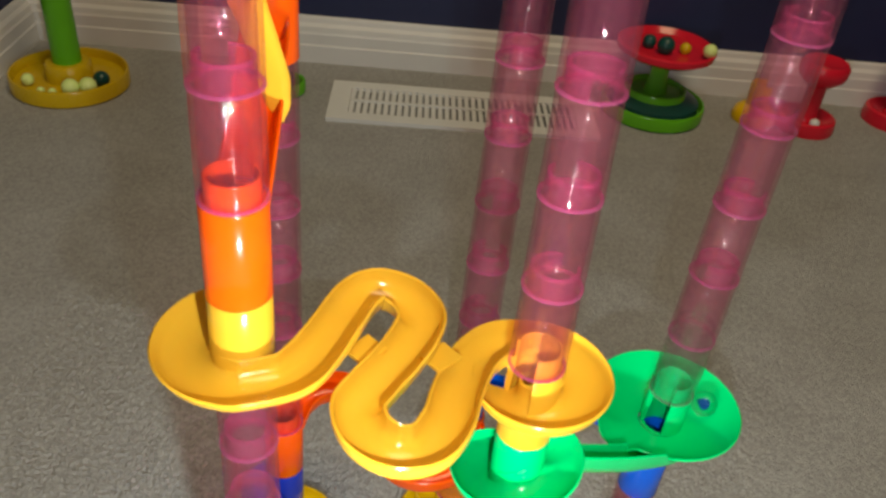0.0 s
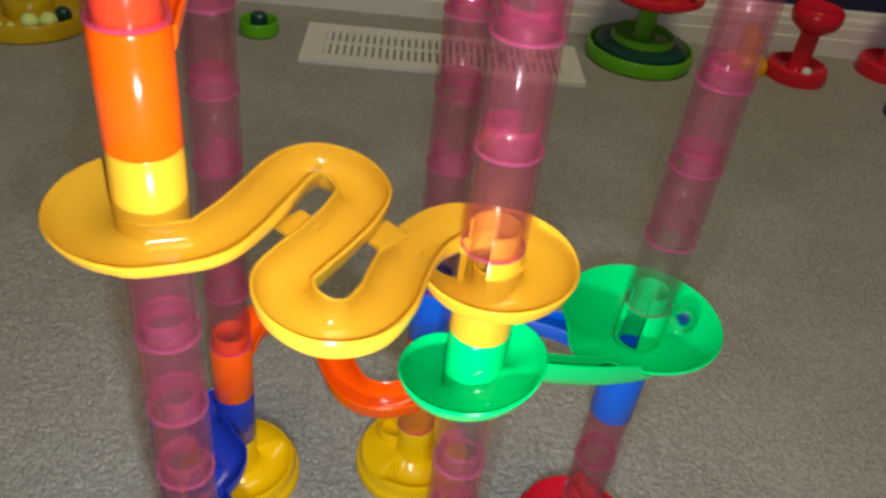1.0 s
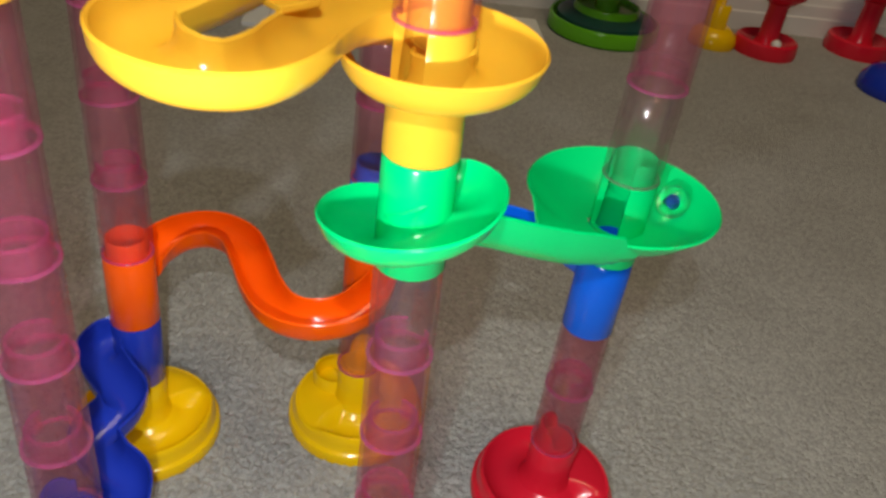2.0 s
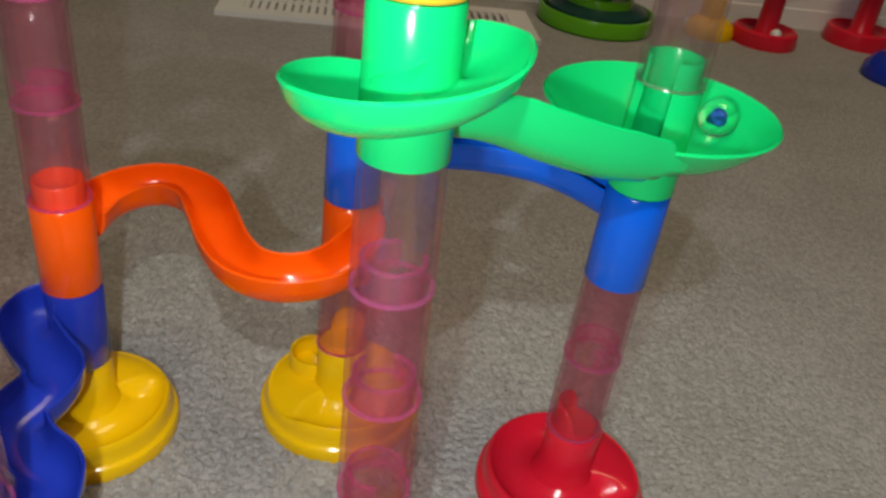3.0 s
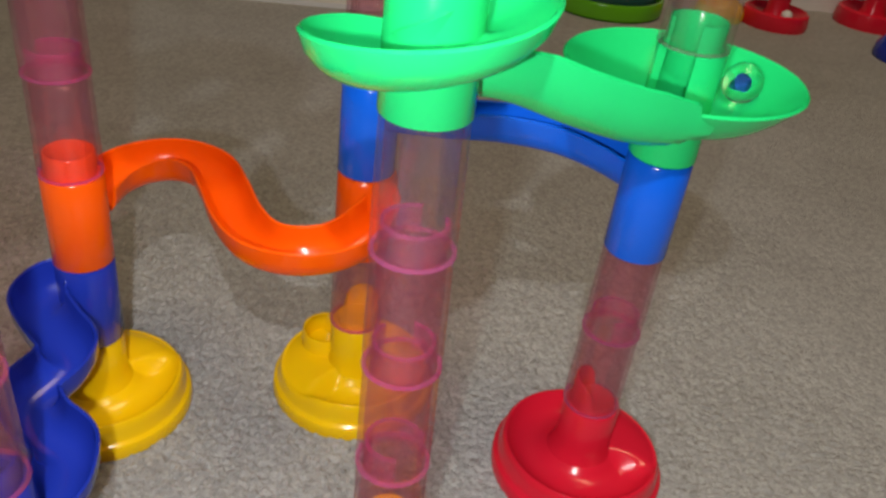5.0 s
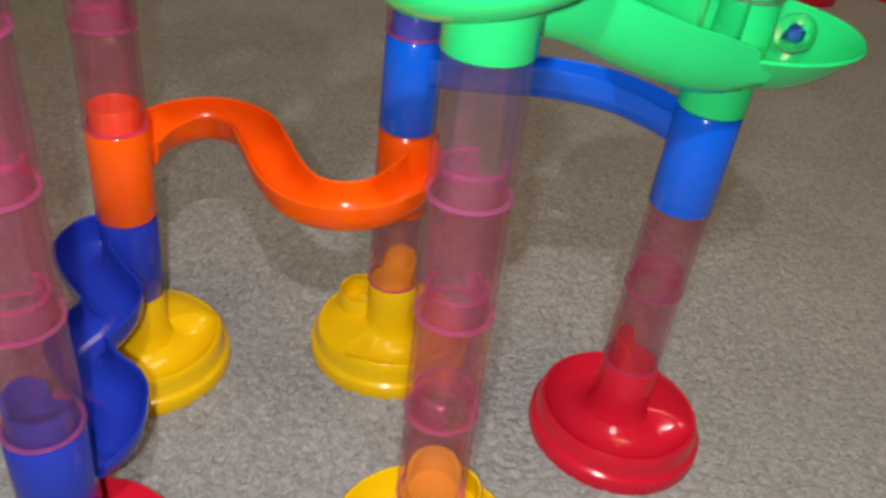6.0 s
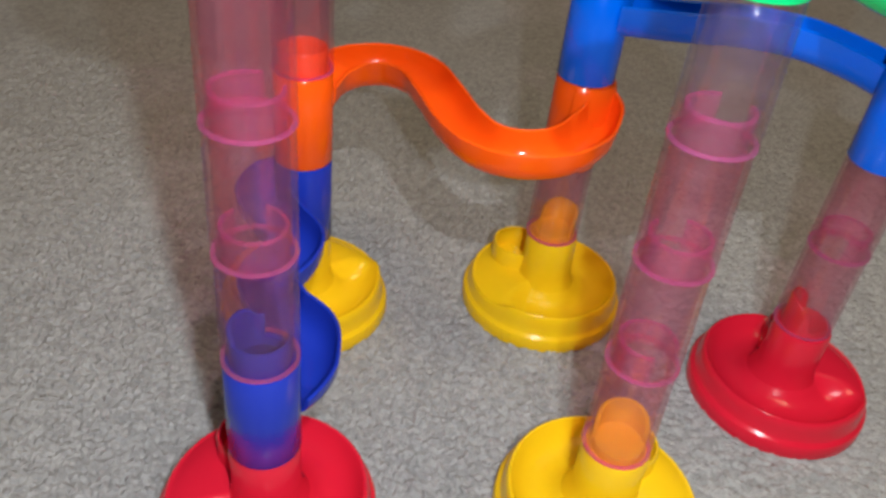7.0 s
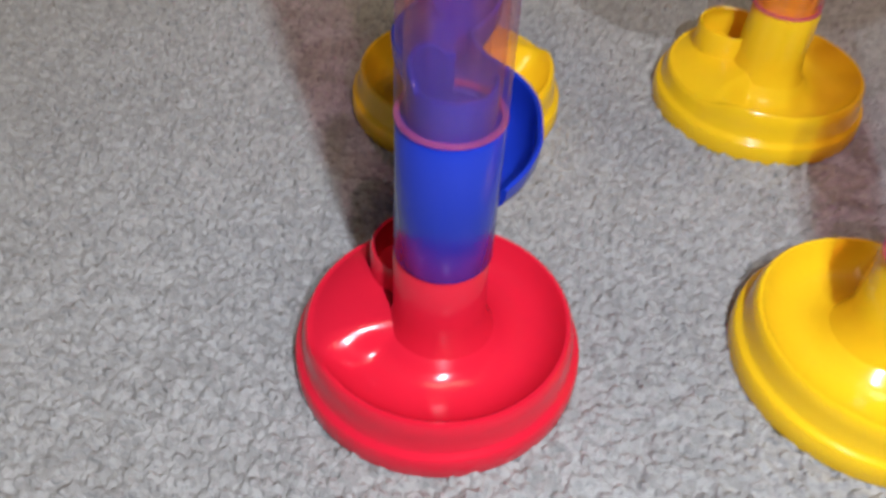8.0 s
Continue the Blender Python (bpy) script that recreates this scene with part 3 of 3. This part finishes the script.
# orange S-shaped run between the third and the second tower
wave = [(0.0696, 0.3969, 0.1360), (0.0723, 0.3879, 0.1335), (0.0698, 0.3776, 0.1305), (0.0637, 0.3672, 0.1275), (0.0524, 0.3578, 0.1255), (0.0359, 0.3538, 0.1245), (0.0202, 0.3590, 0.1238),
        (0.0070, 0.3745, 0.1235), (-0.0056, 0.3975, 0.1235), (-0.0183, 0.4170, 0.1238), (-0.0360, 0.4250, 0.1235), (-0.0520, 0.4190, 0.1230), (-0.0620, 0.4038, 0.1220), (-0.0648, 0.3857, 0.1210)]
run = track("marble_run_wave_track", "orange plastic S-shaped track between two towers", ORANGE, wave, 0.0123, 0.0165, ((T3, 1, 0, 0), (T2, 1, 0, 0)),
      widths=((0, 0.0060, 0), (0.05, 0.0085, 0), (0.12, 0.0118, 0), (1, 0.0123, 0)))

part("scoop", lathe([(0.0136, 0.0180), (0.0162, 0.0190), (0.0168, 0.0300), (0.0156, PITCH - 0.0030), (0.0144, PITCH - 0.0008), (0.0136, PITCH - 0.0010)], 36, -105, 62), ORANGE, run)

# deep blue wavy run from the second tower down to the first
ripple = [(-0.0676, 0.3669, 0.0884), (-0.0766, 0.3566, 0.0864), (-0.0768, 0.3455, 0.0838), (-0.0657, 0.3336, 0.0813), (-0.0547, 0.3239, 0.0793), (-0.0539, 0.3138, 0.0772), (-0.0591, 0.2988, 0.0747),
          (-0.0502, 0.2860, 0.0726), (-0.0362, 0.2773, 0.0706), (-0.0312, 0.2660, 0.0691), (-0.0300, 0.2545, 0.0672), (-0.0325, 0.2440, 0.0655)]
ripple_track = track("marble_run_ripple_track", "deep blue plastic wavy track down to the red base", DARK_BLUE, ripple, 0.0128, 0.0180, ((T1, 0, 80, 60), (T2, 0, 0, 0)),
      widths=((0, 0.0080, 0, 1), (0.08, 0.0115, 0, 1), (0.15, 0.0128, 0, 1), (0.80, 0.0128, 0, 1), (0.90, 0.0120, 0, 0.9), (1, 0.0085, 0, 0.5)))

part("deflector", deflector(0.0155, 105, 240), DARK_BLUE, ripple_track, m=Matrix.Translation((0, 0, PITCH - 0.0010)))

# blue bowed run from the fifth tower to the third
bow = [(0.1820, 0.3724, 0.1745), (0.1672, 0.3812, 0.1780), (0.1471, 0.3882, 0.1810), (0.1228, 0.3914, 0.1815), (0.0965, 0.3935, 0.1790), (0.0714, 0.3982, 0.1765)]
track("marble_run_bow_track", "bright blue plastic bowed track between two towers", BLUE, bow, 0.0088, 0.0150, ((T5, 2, 0, 0), (T3, 2, 0, 0)))

# upper runs between the first and second towers
high_orange = [(-0.0585, 0.3500, 0.4365), (-0.0515, 0.3200, 0.4290), (-0.0465, 0.2950, 0.4190), (-0.0415, 0.2680, 0.4100), (-0.0385, 0.2500, 0.4040)]
track("marble_run_slide_track", "orange plastic slide high between two towers", ORANGE, high_orange, 0.0115, 0.0150, ((T1, 7, 50, 80), (T2, 8, 0, 0)))
chute = thing("marble_run_chute", spot(T1, 10), "yellow plastic chute high beside the orange slide", "toy track", "marble run tracks")
seat = spot(T1, 10).inverted()
part("trough", channel([(-0.0400, 0.2620, 0.4900), (-0.0405, 0.2750, 0.4724), (-0.0400, 0.2850, 0.4567), (-0.0392, 0.2950, 0.4380), (-0.0398, 0.3030, 0.4230), (-0.0400, 0.3090, 0.4120)], 0.0075, 0.0070,
                       widths=((0, 0.0075, 0), (0.75, 0.0075, 0), (0.92, 0.0060, 0), (1, 0.0025, 0))), YELLOW, chute, m=seat)
part("collar", collar_body(PITCH - 0.0004), YELLOW, chute)

# ---- marble ----
ball = thing("marble", (0.2110, 0.3690, 0.2150), "clear glass marble with a blue swirl in the green dish", "marble")
part("glass", solid([(0.0, -0.008)] + [(0.008 * math.sin(math.pi * i / 20), -0.008 * math.cos(math.pi * i / 20)) for i in range(1, 20)] + [(0.0, 0.008)], 40), GLASS, ball)
part("swirl", solid([(0.0, -0.0048), (0.0012, -0.003), (0.0026, 0.0), (0.0012, 0.003), (0.0, 0.0048)], 12), CORE, ball, "blue twisted core", m=pose(0, 0, 0, 55, 25, 0))

# ---- floor vent ----
vent = thing("floor_vent", pose(-0.008, 1.165, 0, 0, 0, 7.6), "white metal floor vent with narrow slats set in carpet", "vent")
W, D = 0.425, 0.135
bm = bmesh.new()
for x0, x1, y0, y1 in ((-W / 2, W / 2, -D / 2, -D / 2 + 0.024), (-W / 2, W / 2, D / 2 - 0.024, D / 2), (-W / 2, -W / 2 + 0.032, -D / 2 + 0.024, D / 2 - 0.024), (W / 2 - 0.032, W / 2, -D / 2 + 0.024, D / 2 - 0.024)):
    box(x0, x1, y0, y1, 0, 0.006, bm)
part("frame", bm, VENT_WHITE, vent, smooth=False)
# No depth below: a flat grey sheet puts the shade between slats into colour.
part("duct", box(-W / 2 + 0.03, W / 2 - 0.03, -D / 2 + 0.02, D / 2 - 0.02, 0.0005, 0.0012), VENT_DARK, vent, "flat sheet painted as the shaded inside", False)
for i in range(34):
    x = -W / 2 + 0.036 + i * (W - 0.072) / 33
    part("slat", box(-0.0036, 0.0036, -D / 2 + 0.024, D / 2 - 0.024, -0.0006, 0.0006), VENT_WHITE, vent, smooth=False, m=pose(x, 0, 0.0045, 0, 22, 0))
part("bar", box(-W / 2 + 0.03, W / 2 - 0.03, -0.003, 0.003, 0.0035, 0.0065), VENT_WHITE, vent, smooth=False)
part("lever", box(-0.006, 0.006, -0.018, 0.018, 0.005, 0.009, bevel=0.001), VENT_DARK, vent, "dark sliding lever", m=pose(0.09, 0, 0))


# ---- other toys along the wall ----
def sphere(r, n=24):
    return solid([(0.0, -r)] + [(r * math.sin(math.pi * i / 14), -r * math.cos(math.pi * i / 14)) for i in range(1, 14)] + [(0.0, r)], n)


def tray_profile(r, h, floor, inner=0.0):
    """A round tray with a rolled rim: outline of (radius, height)."""
    return [(inner, 0.0), (r - 0.003, 0.0), (r, 0.003), (r, h - 0.003), (r - 0.0015, h), (r - 0.004, h), (r - 0.0055, h - 0.003), (r - 0.007, floor), (inner, floor)]


tray = thing("ball_tray", (-0.609, 1.072, 0), "mustard yellow plastic ball tray with a green post", "toy tray")
part("dish", solid(tray_profile(0.086, 0.026, 0.012)), MUSTARD, tray)
part("socket", solid([(0.0, 0.0115), (0.034, 0.0115), (0.034, 0.036), (0.031, 0.040), (0.0, 0.040)], 32), MUSTARD, tray)
part("post", solid([(0.0, 0.0395), (0.021, 0.0395), (0.020, 0.30), (0.0, 0.30)], 32), LIME, tray, "lime green round post")
for x, y, r, mat, lab in ((-0.562, 1.058, 0.0125, GLOW_BALL, "pale yellow-green plastic ball in the tray"), (-0.541, 1.070, 0.0125, GLOW_BALL, "pale yellow-green plastic ball in the tray"),
                          (-0.534, 1.098, 0.0120, TEAL, "dark plastic ball in the tray"), (-0.585, 1.047, 0.0060, GLOW_BALL, "small pale bead in the tray"),
                          (-0.602, 1.046, 0.0060, GLOW_BALL, "small pale bead in the tray"), (-0.635, 1.070, 0.0090, GLOW_BALL, "small pale ball in the tray")):
    o = tagged(new("toy_ball", finish("toy_ball", sphere(r), mat)), lab, "ball", "balls in the tray")
    o.location = (x - 0.017, y - 0.040, 0.012 + r)

cup = thing("toy_cup", (-0.292, 1.150, 0), "small lime green plastic cup lying open on carpet", "toy cup")
part("dish", solid(tray_profile(0.030, 0.022, 0.006)), LIME, cup)
part("plug", solid([(0.0, 0.0055), (0.013, 0.0055), (0.013, 0.028), (0.010, 0.031), (0.0, 0.031)], 24), TEAL, cup, "dark round plug")

tower = thing("stepped_tray", pose(0.298, 1.267, 0), "lime green stepped tray with dark teal inside and red dish", "toy tray")
tower.scale = (1.1, 1.1, 1.1)
part("dish", solid(tray_profile(0.078, 0.022, 0.010)), LIME, tower)
part("liner", solid([(0.0, 0.0095), (0.069, 0.0095), (0.067, 0.024), (0.052, 0.030), (0.0, 0.030)]), TEAL, tower, "dark teal lining")
part("step", solid(tray_profile(0.046, 0.040, 0.034)[:-1] + [(0.0, 0.034)]), LIME, tower)
part("stem", solid([(0.0, 0.0335), (0.018, 0.0335), (0.014, 0.050), (0.013, 0.082), (0.0, 0.082)], 32), LIME, tower)
part("upper_dish", solid([(0.0, 0.078), (0.022, 0.078), (0.024, 0.084), (0.058, 0.090), (0.071, 0.098), (0.072, 0.106), (0.068, 0.108), (0.060, 0.100), (0.0, 0.098)]), RED, tower, "red plastic dish")
for x, y, z, r, mat, lab in ((0.324, 1.176, 0.102, 0.011, GLOW_BALL, "pale ball lying in the red dish"), (0.292, 1.190, 0.098, 0.009, MUSTARD, "small yellow ball in the red dish"),
                             (0.262, 1.180, 0.098, 0.014, TEAL, "dark ball in the red dish"), (0.240, 1.195, 0.098, 0.011, TEAL, "dark ball in the red dish")):
    o = tagged(new("toy_ball", finish("toy_ball", sphere(r), mat)), lab, "ball", "balls in the red dish")
    o.location = (0.298 + 1.1 * (x - 0.266), 1.267 + 1.1 * (y - 1.198), 1.1 * z + r)

stand = thing("yellow_stand", pose(0.473, 1.287, 0), "small yellow plastic stand with a hooded top", "toy stand")
stand.scale = (1.2, 1.2, 1.2)
part("foot", solid([(0.0, 0.0), (0.030, 0.0), (0.031, 0.006), (0.028, 0.016), (0.018, 0.024), (0.0, 0.024)], 32), YELLOW_BASE, stand)
part("hood", lathe([(0.016, 0.020), (0.017, 0.052), (0.015, 0.055), (0.013, 0.052), (0.012, 0.020)], 24, 60, 300), YELLOW_BASE, stand)


def red_stand(x, y, scale, label):
    ob = thing("red_stand", pose(x, y, 0), label, "toy stand", "red stands")
    ob.scale = (scale, scale, scale)
    part("foot", solid([(0.0, 0.0), (0.041, 0.0), (0.042, 0.006), (0.040, 0.018), (0.037, 0.020), (0.034, 0.016), (0.020, 0.012), (0.0, 0.012)], 40), RED, ob)
    part("stem", solid([(0.0, 0.0115), (0.017, 0.0115), (0.0135, 0.020), (0.0125, 0.060), (0.016, 0.068), (0.0, 0.068)], 32), RED, ob)
    part("head", solid([(0.0, 0.066), (0.018, 0.066), (0.030, 0.076), (0.033, 0.084), (0.033, 0.094), (0.029, 0.099), (0.020, 0.096), (0.0, 0.094)], 40), RED, ob)
    return ob


red_stand(0.556, 1.286, 1.18, "red plastic stand with a flared head by the baseboard")
red_stand(0.727, 1.355, 1.28, "red plastic stand partly behind a blue dome")
o = tagged(new("steel_ball", finish("steel_ball", sphere(0.008), VENT_WHITE)), "shiny pale ball on the red stand", "ball")
o.location = (0.560, 1.252, 0.0230)
dome = thing("blue_dome", (0.728, 1.186, 0), "dark blue plastic dome lying on carpet", "toy cup")
part("shell", solid([(0.0, 0.0), (0.055, 0.0), (0.057, 0.004), (0.055, 0.016), (0.045, 0.030), (0.025, 0.038), (0.0, 0.040)], 40), DARK_BLUE, dome)
part("knob", solid([(0.0, 0.0395), (0.014, 0.0390), (0.014, 0.052), (0.011, 0.055), (0.0, 0.055)], 28), DARK_BLUE, dome)
